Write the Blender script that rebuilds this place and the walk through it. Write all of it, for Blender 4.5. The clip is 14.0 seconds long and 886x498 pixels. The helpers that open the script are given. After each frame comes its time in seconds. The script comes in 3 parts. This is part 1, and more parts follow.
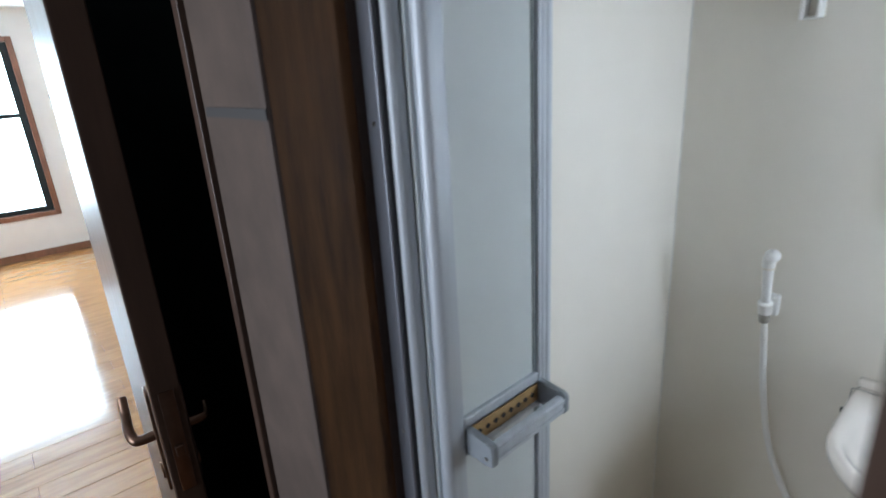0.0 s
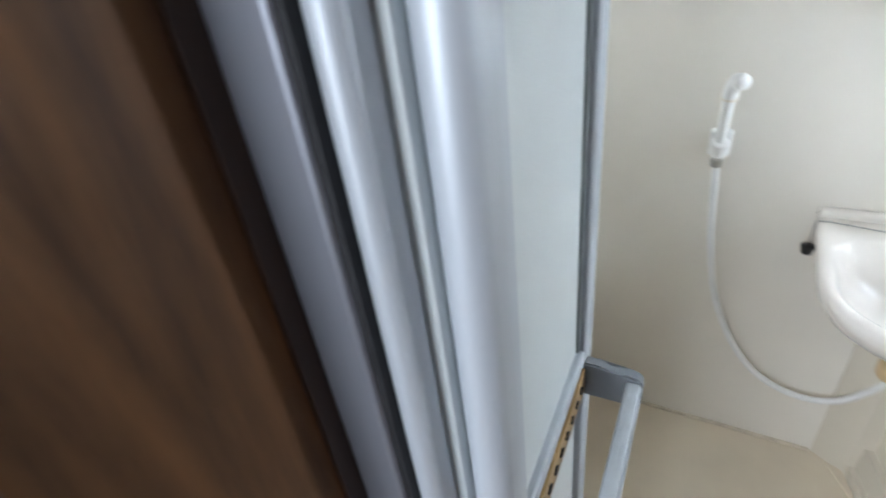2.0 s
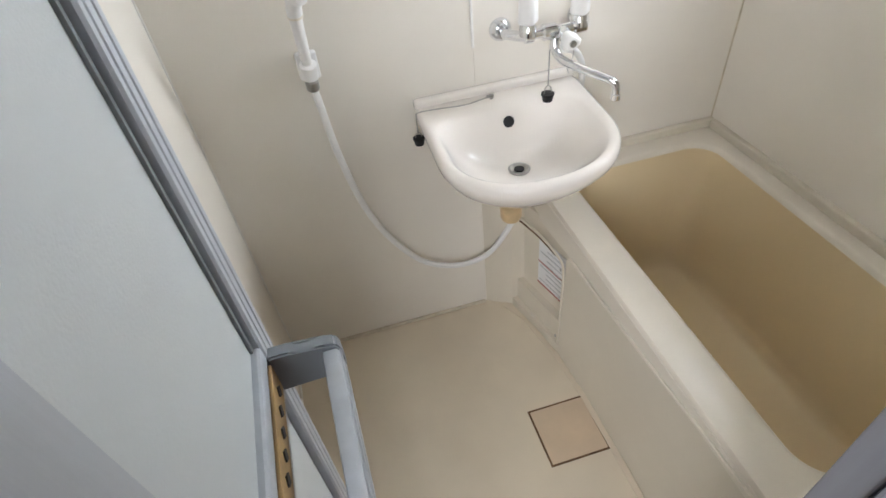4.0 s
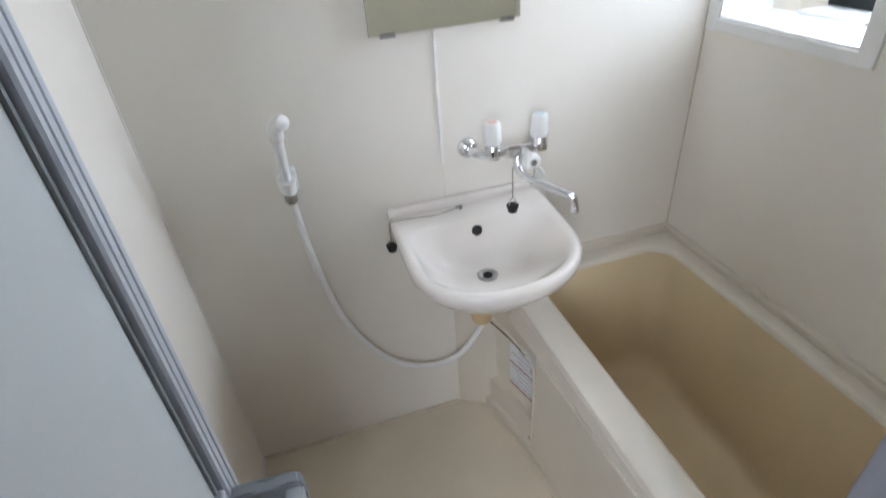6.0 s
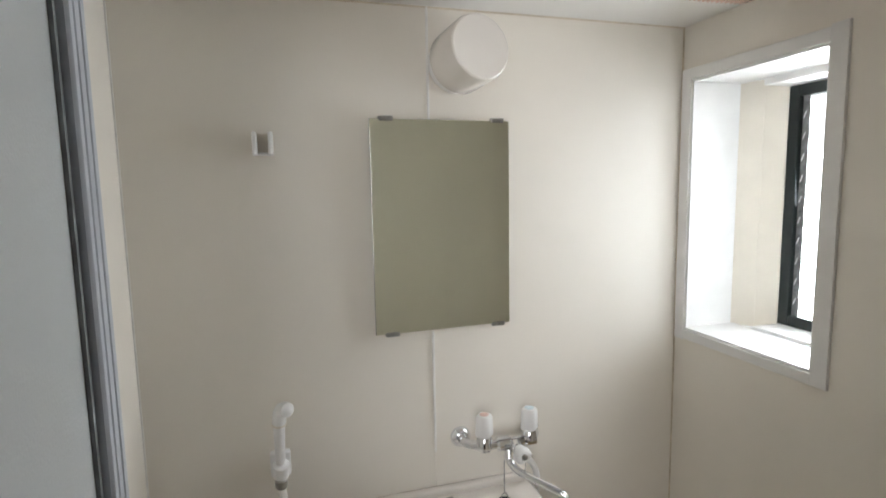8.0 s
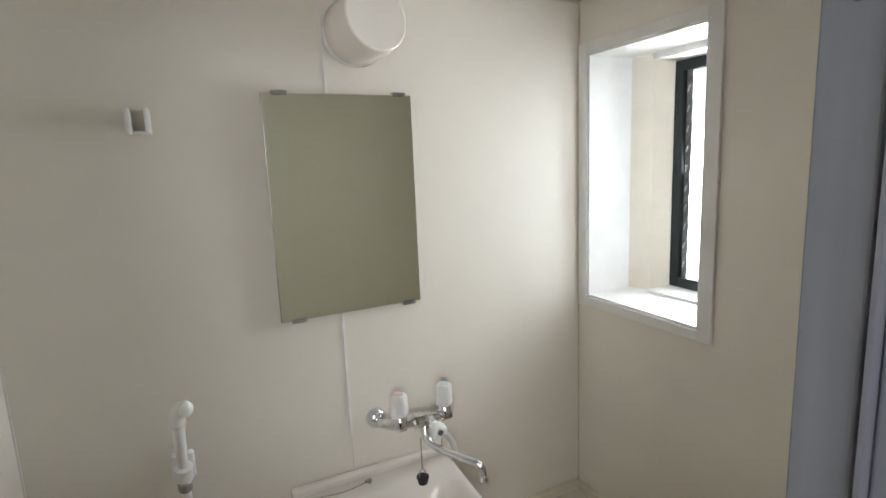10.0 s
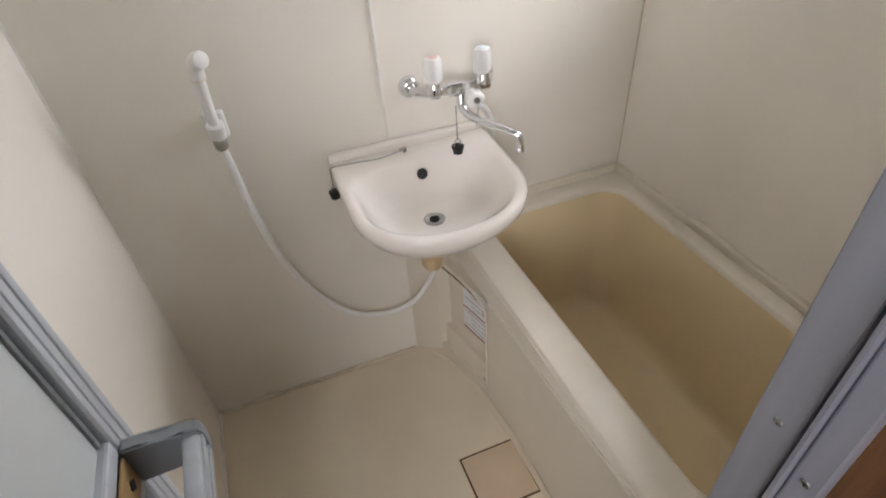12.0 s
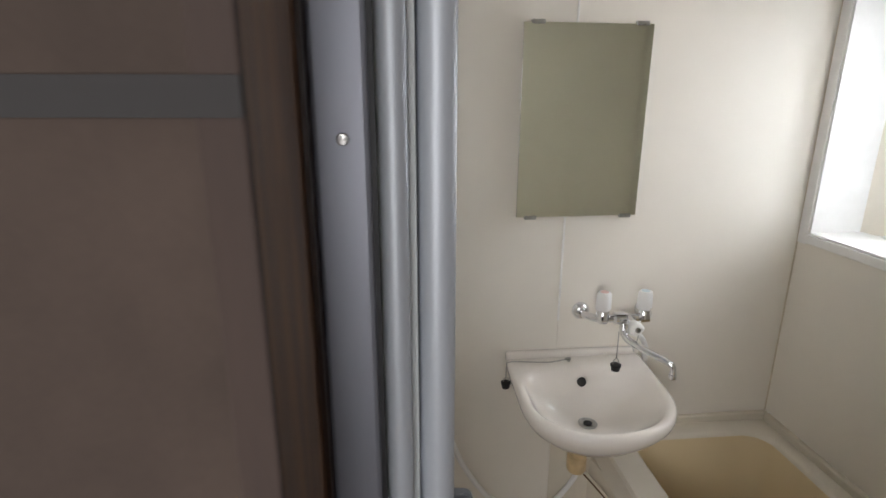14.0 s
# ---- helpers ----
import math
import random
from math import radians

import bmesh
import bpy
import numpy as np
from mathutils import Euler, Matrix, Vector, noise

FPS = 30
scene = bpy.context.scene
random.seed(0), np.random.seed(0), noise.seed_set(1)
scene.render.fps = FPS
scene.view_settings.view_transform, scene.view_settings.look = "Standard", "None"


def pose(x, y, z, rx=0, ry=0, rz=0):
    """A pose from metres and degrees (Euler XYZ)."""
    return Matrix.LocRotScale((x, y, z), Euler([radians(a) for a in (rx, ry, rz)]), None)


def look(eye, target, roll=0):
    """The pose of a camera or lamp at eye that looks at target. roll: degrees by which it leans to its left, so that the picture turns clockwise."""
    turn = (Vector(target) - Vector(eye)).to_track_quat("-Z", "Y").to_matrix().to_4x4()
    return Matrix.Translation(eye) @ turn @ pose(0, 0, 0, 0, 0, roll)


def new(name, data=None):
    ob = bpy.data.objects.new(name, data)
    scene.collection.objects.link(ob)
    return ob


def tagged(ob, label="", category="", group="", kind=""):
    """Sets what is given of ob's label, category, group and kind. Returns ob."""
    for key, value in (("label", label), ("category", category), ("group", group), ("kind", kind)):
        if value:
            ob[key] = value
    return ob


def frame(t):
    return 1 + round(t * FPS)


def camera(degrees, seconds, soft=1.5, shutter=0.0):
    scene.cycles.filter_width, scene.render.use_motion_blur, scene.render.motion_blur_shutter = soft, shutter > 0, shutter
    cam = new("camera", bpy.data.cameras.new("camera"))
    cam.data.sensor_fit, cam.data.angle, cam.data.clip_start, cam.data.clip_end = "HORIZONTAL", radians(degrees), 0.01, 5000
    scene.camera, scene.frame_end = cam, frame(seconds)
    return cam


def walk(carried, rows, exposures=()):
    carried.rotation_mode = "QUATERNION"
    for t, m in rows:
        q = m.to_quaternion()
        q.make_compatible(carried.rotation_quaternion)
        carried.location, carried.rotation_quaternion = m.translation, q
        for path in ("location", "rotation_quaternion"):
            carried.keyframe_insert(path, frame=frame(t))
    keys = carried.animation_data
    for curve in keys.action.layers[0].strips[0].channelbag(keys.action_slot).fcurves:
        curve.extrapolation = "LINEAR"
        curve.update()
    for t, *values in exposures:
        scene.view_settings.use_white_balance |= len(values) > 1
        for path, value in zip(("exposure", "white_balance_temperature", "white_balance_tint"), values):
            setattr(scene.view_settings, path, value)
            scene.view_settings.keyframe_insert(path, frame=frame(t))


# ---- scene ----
cam = camera(79.8, 14.0, shutter=0.4)
PATH = [
    (0, (0.723, -1.517, 1.578), (-0.735, -0.302, 0.949), -3.5),
    (0.5, (0.542, -1.509, 1.552), (-0.858, -0.332, 0.744), -3.7),
    (1, (0.421, -1.436, 1.504), (-0.866, -0.213, 0.583), -4.8),
    (1.5, (0.332, -1.338, 1.478), (-0.845, -0.073, 0.460), -7.0),
    (2, (0.301, -1.273, 1.47), (-0.579, 0.141, 0.363), -8.0),
    (2.5, (0.282, -1.213, 1.431), (-0.06, 0.355, 0.238), -9.6),
    (3, (0.29, -1.184, 1.398), (0.346, 0.287, 0.044), -9.7),
    (5.5, (0.326, -1.178, 1.436), (0.695, 0.292, 0.131), -5.8),
    (6, (0.328, -1.188, 1.463), (0.76, 0.415, 0.348), -4.6),
    (6.5, (0.324, -1.201, 1.505), (0.806, 0.508, 0.584), -3.6),
    (7, (0.329, -1.226, 1.532), (0.832, 0.591, 0.864), -2.8),
    (7.5, (0.324, -1.233, 1.565), (0.86, 0.644, 1.129), -1.9),
    (8, (0.322, -1.251, 1.571), (0.89, 0.652, 1.338), -1.1),
    (8.2, (0.319, -1.251, 1.579), (0.92, 0.645, 1.378), -0.6),
    (10.5, (0.364, -1.224, 1.565), (1.24, 0.514, 1.108), -2.5),
    (11, (0.373, -1.211, 1.514), (1.107, 0.466, 0.709), -4.1),
    (11.5, (0.388, -1.205, 1.469), (0.981, 0.362, 0.377), -5.2),
    (12, (0.382, -1.193, 1.426), (0.881, 0.273, 0.16), -4.4),
    (12.5, (0.381, -1.193, 1.407), (0.741, 0.277, 0.1), -3.3),
    (13, (0.361, -1.227, 1.413), (0.544, 0.425, 0.301), -2.2),
    (13.5, (0.286, -1.357, 1.503), (0.385, 0.51, 0.792), -1.3),
    (13.8, (0.204, -1.41, 1.539), (0.372, 0.498, 0.965), -0.1),
    (14, (0.179, -1.447, 1.545), (0.358, 0.467, 0.993), 0.1),
]
EXPOSURES = [
    (0, 0.3, 5600, 6), (0.5, 0.3, 6100, 9), (1, 0.75, 6600, 10), (1.5, 0.7, 6400, 8), (2, 1.05, 5700, 6), (2.5, 0.75, 6000, 4), (3, 0.85, 6350, 10), (5.5, 0.75, 5800, 10),
    (6.5, 0.3, 5750, 10), (7.5, 0.18, 6200, 11), (8.2, 0.02, 6450, 9), (10.5, -0.05, 6450, 8), (11, 0.15, 6500, 12), (11.5, 0.4, 6400, 13), (12, 0.5, 6500, 14), (12.5, 0.62, 5900, 12), (13, 0.6, 5900, 10), (13.5, 0.35, 5500, 8), (14, 0.0, 6500, 11),
]
walk(cam, [(t, look(eye, target, roll)) for t, eye, target, roll in PATH], EXPOSURES)

# ---- world, sun and lights ----
world = bpy.data.worlds.new("world")
scene.world = world
world.use_nodes = True
wn = world.node_tree
sky = wn.nodes.new("ShaderNodeTexSky")
sky.sky_type, sky.sun_disc = "NISHITA", False
sky.sun_elevation, sky.sun_rotation = radians(45), radians(-34)
wn.links.new(sky.outputs[0], wn.nodes["Background"].inputs[0])
wn.nodes["Background"].inputs[1].default_value = 0.12

sun = new("sun", bpy.data.lights.new("sun", "SUN"))
sun.data.energy, sun.data.angle, sun.data.color = 4.5, radians(0.5), (1.0, 0.95, 0.88)
sun.matrix_world = look((-4, 6, 7), (0, 0, 0))


def window_lamp(name, eye, target, width, height, watts, colour, spread=180):
    lamp = new(name, bpy.data.lights.new(name, "AREA"))
    lamp.data.shape, lamp.data.size, lamp.data.size_y = "RECTANGLE", width, height
    lamp.data.energy, lamp.data.color, lamp.data.spread = watts, colour, radians(spread)
    lamp.matrix_world = look(eye, target)
    return lamp


window_lamp("bath_window_daylight", (2.35, 0.25, 1.75), (1.55, -0.25, 1.50), 1.5, 1.6, 18.0, (0.94, 0.97, 1.0))
window_lamp("bath_pane_daylight", (1.70, -0.255, 1.50), (0.70, -0.66, 1.36), 0.26, 0.62, 5.0, (0.90, 0.94, 1.0), 130)
# Unseen fill from behind the viewpoint, placed to brighten the bathroom through its door.
window_lamp("hall_fill_daylight", (-0.22, -2.58, 1.45), (0.55, -1.1, 1.15), 0.95, 1.05, 20.0, (0.98, 0.96, 0.96))
window_lamp("living_window_daylight", (-6.25, -2.10, 1.30), (-5.0, -2.10, 1.30), 2.1, 1.75, 130.0, (0.82, 0.94, 1.0))


# ---- materials ----
def material(name, colour, rough=0.5, metal=0.0, vary=0.06, size=6.0, bump=0.04, grain=180.0, stretch=(1, 1, 1), coat=0.0, spec=0.5, mottle=None):
    """A surface with broad stains, fine grain and slight relief, in metres."""
    m = bpy.data.materials.new(name)
    m.use_nodes = True
    t = m.node_tree
    b = t.nodes["Principled BSDF"]
    co = t.nodes.new("ShaderNodeTexCoord")
    mp = t.nodes.new("ShaderNodeMapping")
    mp.inputs["Scale"].default_value = stretch
    geo = t.nodes.new("ShaderNodeNewGeometry")
    t.links.new(geo.outputs["Position"], mp.inputs["Vector"])
    n1 = t.nodes.new("ShaderNodeTexNoise")
    n1.inputs["Scale"].default_value, n1.inputs["Detail"].default_value = size, 5
    n2 = t.nodes.new("ShaderNodeTexNoise")
    n2.inputs["Scale"].default_value, n2.inputs["Detail"].default_value = grain, 4
    t.links.new(mp.outputs[0], n1.inputs["Vector"])
    t.links.new(mp.outputs[0], n2.inputs["Vector"])
    mix = t.nodes.new("ShaderNodeMix")
    mix.data_type = "RGBA"
    dark = [c * (1 - 2 * vary) for c in colour] if mottle is None else mottle
    light = [min(1, c * (1 + vary)) for c in colour]
    mix.inputs["A"].default_value, mix.inputs["B"].default_value = (*dark, 1), (*light, 1)
    add = t.nodes.new("ShaderNodeMath")
    add.operation, add.use_clamp = "MULTIPLY_ADD", True
    t.links.new(n2.outputs["Fac"], add.inputs[0])
    add.inputs[1].default_value = 0.35
    ramp = t.nodes.new("ShaderNodeMapRange")
    ramp.inputs["From Min"].default_value, ramp.inputs["From Max"].default_value = 0.3, 0.7
    ramp.inputs["To Max"].default_value = 0.75
    t.links.new(n1.outputs["Fac"], ramp.inputs["Value"])
    t.links.new(ramp.outputs[0], add.inputs[2])
    t.links.new(add.outputs[0], mix.inputs["Factor"])
    t.links.new(mix.outputs["Result"], b.inputs["Base Color"])
    rr = t.nodes.new("ShaderNodeMapRange")
    rr.inputs["To Min"].default_value, rr.inputs["To Max"].default_value = max(0.02, rough - min(0.07, vary)), min(1, rough + min(0.07, vary))
    t.links.new(n1.outputs["Fac"], rr.inputs["Value"])
    t.links.new(rr.outputs[0], b.inputs["Roughness"])
    b.inputs["Metallic"].default_value, b.inputs["Coat Weight"].default_value = metal, coat
    b.inputs["Coat Roughness"].default_value = 0.08
    b.inputs["Specular IOR Level"].default_value = spec
    if bump:
        bp = t.nodes.new("ShaderNodeBump")
        bp.inputs["Strength"].default_value, bp.inputs["Distance"].default_value = bump, 0.002
        t.links.new(n2.outputs["Fac"], bp.inputs["Height"])
        t.links.new(bp.outputs[0], b.inputs["Normal"])
    return m


WALL = material("bath_wall_panel", (0.85, 0.803, 0.722), 0.42, vary=0.03, size=2.5, bump=0.10, grain=420)
CEIL = material("bath_ceiling_panel", (0.84, 0.82, 0.78), 0.5, vary=0.03, size=2)
JOINT = material("white_sealant", (0.86, 0.84, 0.80), 0.45, vary=0.08, size=20)
DIRTY = material("aged_sealant", (0.70, 0.62, 0.49), 0.6, vary=0.12, size=25)
COVER = material("drain_cover_beige", (0.66, 0.52, 0.37), 0.42, vary=0.05, size=12, bump=0.1)
GAPBROWN = material("gap_dark_brown", (0.16, 0.09, 0.04), 0.8, vary=0.3, size=40)
FLOOR = material("bath_floor_frp", (0.74, 0.65, 0.51), 0.38, vary=0.05, size=4, bump=0.25, grain=300)
TUB = material("tub_frp_beige", (0.80, 0.66, 0.43), 0.28, vary=0.015, size=3, bump=0.02)
RIM = material("tub_rim_cream", (0.78, 0.72, 0.62), 0.3, vary=0.04, size=5, bump=0.02)
APRON = material("apron_cream", (0.72, 0.66, 0.55), 0.4, vary=0.04, size=4, bump=0.06)
CERAMIC = material("basin_ceramic", (0.85, 0.80, 0.74), 0.12, vary=0.02, size=4, bump=0.0, coat=0.4)
CHROME = material("chrome", (0.80, 0.81, 0.83), 0.10, 1.0, vary=0.06, size=30, bump=0.0)
STEEL = material("dull_steel", (0.45, 0.44, 0.42), 0.3, 1.0, vary=0.15, size=60)
# Colour of the rubber plugs; also stands in for shade in holes and the vent.
BLACK = material("black_rubber_and_hole_shade", (0.012, 0.012, 0.013), 0.55, vary=0.2, size=80)
PLASTIC = material("white_plastic", (0.86, 0.85, 0.83), 0.3, vary=0.03, size=12, bump=0.02)
IVORY = material("ivory_plastic", (0.78, 0.72, 0.62), 0.4, vary=0.04, size=10, bump=0.03)
PINKISH = material("faded_pink_plastic", (0.74, 0.56, 0.46), 0.45, vary=0.05, size=10, bump=0.03)
PIPE = material("yellowed_pipe", (0.68, 0.50, 0.28), 0.4, vary=0.15, size=18)
ALU = material("anodised_aluminium", (0.54, 0.57, 0.61), 0.5, 0.3, vary=0.07, size=6, bump=0.04, grain=260, stretch=(8, 8, 0.4))
ALUP = material("aluminium_frame", (0.33, 0.34, 0.385), 0.5, 0.5, vary=0.07, size=6, bump=0.05, grain=260, stretch=(8, 8, 0.4))
GREYP = material("grey_plastic", (0.25, 0.27, 0.29), 0.42, vary=0.06, size=20, bump=0.05)
PANEL = material("door_panel_acrylic", (0.63, 0.66, 0.66), 0.45, vary=0.03, size=5, bump=0.15, grain=500)
BRASSY = material("brown_latch_strip", (0.42, 0.27, 0.11), 0.45, vary=0.2, size=40)
SEAL = material("black_gasket", (0.02, 0.02, 0.022), 0.6, vary=0.3, size=120)
# Grey for the shadow line along the door panel's edge.
SHADEGREY = material("panel_edge_shade", (0.26, 0.28, 0.28), 0.5, vary=0.2, size=60)
WOOD = material("stained_plywood", (0.15, 0.070, 0.026), 0.6, vary=0.2, size=7, bump=0.2, grain=60, stretch=(9, 9, 0.9), mottle=(0.05, 0.023, 0.010), spec=0.3)
DARKWOOD = material("dark_stained_wood", (0.055, 0.032, 0.022), 0.38, vary=0.2, size=5, bump=0.08, grain=70, stretch=(9, 9, 0.7))
# Darker copy of the wallpaper tone, with the edge's shadow in the colour.
PAPERSHADE = material("shaded_paper_casing", (0.060, 0.040, 0.032), 0.85, vary=0.12, size=8, bump=0.1, grain=80, stretch=(8, 8, 1))
PAPER = material("taupe_wallpaper", (0.078, 0.057, 0.046), 0.85, vary=0.16, size=14, bump=0.12, grain=240, spec=0.25)
BAND = material("grey_band", (0.034, 0.031, 0.030), 0.8, vary=0.08, size=12)
# Near-black base colour carries the darkness of the unlit recess.
CLOSETSHADE = material("painted_closet_shade", (0.010, 0.017, 0.019), 0.8, vary=0.2, size=5, spec=0.2)
HALLFLOOR = material("hall_floor_wood", (0.22, 0.11, 0.045), 0.3, vary=0.2, size=4, bump=0.05, grain=50, stretch=(1, 9, 1))
PLANK = material("oak_floorboard", (0.38, 0.185, 0.06), 0.16, vary=0.16, size=3, bump=0.03, grain=40, stretch=(9, 1.2, 1), coat=0.5)
LWALL = material("living_wallpaper", (0.80, 0.76, 0.73), 0.7, vary=0.03, size=5, bump=0.2, grain=200)
LWOOD = material("living_trim_wood", (0.22, 0.10, 0.06), 0.4, vary=0.15, size=5, stretch=(4, 4, 1))
BLACKFRAME = material("dark_bronze_sash", (0.018, 0.024, 0.024), 0.35, 0.3, vary=0.15, size=15)
BRONZE = material("bronze_lever", (0.16, 0.10, 0.07), 0.3, 0.9, vary=0.15, size=25)
LABEL = material("white_label", (0.82, 0.82, 0.82), 0.5, vary=0.03, size=20)
REDLINE = material("red_print", (0.35, 0.06, 0.05), 0.5, vary=0.1, size=40)
GREYPRINT = material("grey_print", (0.55, 0.55, 0.56), 0.5, vary=0.1, size=40)
REDDOT = material("red_mark", (0.78, 0.54, 0.48), 0.4, vary=0.1, size=40)
BLUEDOT = material("blue_mark", (0.66, 0.76, 0.79), 0.4, vary=0.1, size=40)
BLOCK = material("white_block", (0.80, 0.80, 0.77), 0.8, vary=0.06, size=4, bump=0.4, grain=90)
GRIT = material("grey_textured_glass", (0.20, 0.20, 0.20), 0.5, vary=0.35, size=60, bump=0.5, grain=150)
GROUND = material("pale_concrete", (0.42, 0.41, 0.38), 0.9, vary=0.15, size=1.5, bump=0.4, grain=50)


def glassy(name, colour, rough, mirror=False):
    m = bpy.data.materials.new(name)
    m.use_nodes = True
    b = m.node_tree.nodes["Principled BSDF"]
    b.inputs["Base Color"].default_value, b.inputs["Roughness"].default_value = (*colour, 1), rough
    b.inputs["Metallic" if mirror else "Transmission Weight"].default_value = 1.0
    b.inputs["IOR"].default_value = 1.45
    return m


GLASS = glassy("window_glass", (0.95, 0.98, 0.97), 0.0)
MIRROR = glassy("silvered_glass", (0.80, 0.83, 0.74), 0.06, True)


# ---- mesh helpers ----
def mesh_of(bm, name, mat, smooth=None):
    me = bpy.data.meshes.new(name)
    bmesh.ops.recalc_face_normals(bm, faces=bm.faces)
    for f in bm.faces:
        f.smooth = smooth is not None
    bm.to_mesh(me)
    bm.free()
    if smooth is not None:
        me.set_sharp_from_angle(angle=radians(smooth))
    me.materials.append(mat)
    return me


def part(name, bm, mat, parent=None, label="", smooth=None):
    ob = new(name, mesh_of(bm, name, mat, smooth))
    if parent:
        ob.parent = parent
        ob.matrix_parent_inverse = parent.matrix_basis.inverted()
    return tagged(ob, label)


def thing(name, at, label, category, group="", kind=""):
    ob = new(name)
    ob.location = at
    ob.empty_display_size = 0.05
    bpy.context.view_layer.update()
    return tagged(ob, label, category, group, kind)


def add_box(bm, x0, x1, y0, y1, z0, z1, bevel=0.0, seg=2):
    r = bmesh.ops.create_cube(bm, size=1.0)
    vs = r["verts"]
    for v in vs:
        v.co = ((x0 + x1) / 2 + v.co.x * (x1 - x0), (y0 + y1) / 2 + v.co.y * (y1 - y0), (z0 + z1) / 2 + v.co.z * (z1 - z0))
    if bevel:
        es = list({e for v in vs for e in v.link_edges})
        bmesh.ops.bevel(bm, geom=es, offset=bevel, segments=seg, affect="EDGES", profile=0.5)
    return bm


def box(x0, x1, y0, y1, z0, z1, bevel=0.0, seg=2):
    return add_box(bmesh.new(), x0, x1, y0, y1, z0, z1, bevel, seg)


def boxes(*rows):
    bm = bmesh.new()
    for r in rows:
        add_box(bm, *r)
    return bm


def loft(rings, closed=True, cap0=True, cap1=True, bm=None):
    bm = bm or bmesh.new()
    vv = [[bm.verts.new(p) for p in r] for r in rings]
    n = len(rings[0])
    for a, b in zip(vv, vv[1:]):
        for i in range(n if closed else n - 1):
            j = (i + 1) % n
            bm.faces.new((a[i], a[j], b[j], b[i]))
    if cap0:
        bm.faces.new(vv[0][::-1])
    if cap1:
        bm.faces.new(vv[-1])
    return bm


def lathe(profile, base, axis=(0, 0, 1), n=28, bm=None):
    """A turned shape: rows of radius and height along the axis from base."""
    q = Vector((0, 0, 1)).rotation_difference(Vector(axis).normalized()).to_matrix()
    rings = [[Vector(base) + q @ Vector((max(r, 1e-4) * math.cos(2 * math.pi * i / n), max(r, 1e-4) * math.sin(2 * math.pi * i / n), h)) for i in range(n)] for r, h in profile]
    return loft(rings, bm=bm)


def smooth_path(points, steps=8):
    pts = [Vector(p) for p in points]
    pts = [2 * pts[0] - pts[1]] + pts + [2 * pts[-1] - pts[-2]]
    out = []
    for a, b, c, d in zip(pts, pts[1:], pts[2:], pts[3:]):
        for k in range(steps):
            u = k / steps
            out.append(0.5 * ((2 * b) + (c - a) * u + (2 * a - 5 * b + 4 * c - d) * u * u + (3 * b - a - 3 * c + d) * u ** 3))
    return out + [pts[-2]]


def tube(points, radius, n=12, steps=8, bm=None, flat=1.0):
    """A round bar along a smooth path. radius: one number, or one for the start and one for the end."""
    pts = smooth_path(points, steps)
    r0, r1 = radius if isinstance(radius, tuple) else (radius, radius)
    rings = []
    up = Vector((0.13, 0.31, 0.94)).normalized()
    for i, p in enumerate(pts):
        d = (pts[min(i + 1, len(pts) - 1)] - pts[max(i - 1, 0)]).normalized()
        up = (up - d * up.dot(d)).normalized()
        side = d.cross(up)
        r = r0 + (r1 - r0) * i / (len(pts) - 1)
        rings.append([p + r * (math.cos(2 * math.pi * k / n) * side + flat * math.sin(2 * math.pi * k / n) * up) for k in range(n)])
    return loft(rings, bm=bm)


def rounded(x0, x1, y0, y1, r, z, n=8):
    """A rounded rectangle at height z, counter-clockwise."""
    out = []
    for cx, cy, a0 in ((x1 - r, y1 - r, 0), (x0 + r, y1 - r, 90), (x0 + r, y0 + r, 180), (x1 - r, y0 + r, 270)):
        for k in range(n + 1):
            a = radians(a0 + 90 * k / n)
            out.append(Vector((cx + r * math.cos(a), cy + r * math.sin(a), z)))
    return out


def prism(outline, z0, z1):
    """An upright prism over a plan outline."""
    return loft([[Vector((x, y, z0)) for x, y in outline], [Vector((x, y, z1)) for x, y in outline]])


W, D, H = 1.395, -1.05, 1.99
FLOOR_HALL = 0.05


# ---- bathroom shell ----
def structure(name, label, category):
    return thing(name, (0, 0, 0), label, category, kind="structure")


wall_back = structure("wall_back", "off-white laminated bathroom wall with an upright joint behind the mirror", "wall")
part("panel", box(-0.03, 0.6648, 0, 0.03, 0, H, 0.001), WALL, wall_back)
part("panel", box(0.6652, W + 0.03, 0, 0.03, 0, H, 0.001), WALL, wall_back)
part("joint_strip", box(0.662, 0.668, -0.0035, 0.02, 0.894, H, 0.001), JOINT, wall_back, "thin white joint bead")

wall_left = structure("wall_left", "off-white laminated bathroom side wall behind the folded door", "wall")
part("panel", box(-0.03, -0.0005, D, -0.0005, 0, H), WALL, wall_left)

wall_right = structure("wall_right", "off-white laminated bathroom wall pierced by a deep window", "wall")
WY0, WY1, WZ0, WZ1 = -0.420, -0.038, 1.156, 1.845
part("panel", boxes((W, W + 0.16, D, -0.0005, 0, WZ0), (W, W + 0.16, D, -0.0005, WZ1, H), (W, W + 0.16, D, WY0, WZ0, WZ1), (W, W + 0.16, WY1, -0.0005, WZ0, WZ1)), WALL, wall_right)

wall_front = structure("wall_front", "off-white bathroom wall around the folding door", "wall")
part("panel", boxes((-0.03, 0.135, D - 0.05, D, 0, H), (0.70, W + 0.03, D - 0.05, D, 0, H), (0.135, 0.70, D - 0.05, D, 1.90, H)), WALL, wall_front)

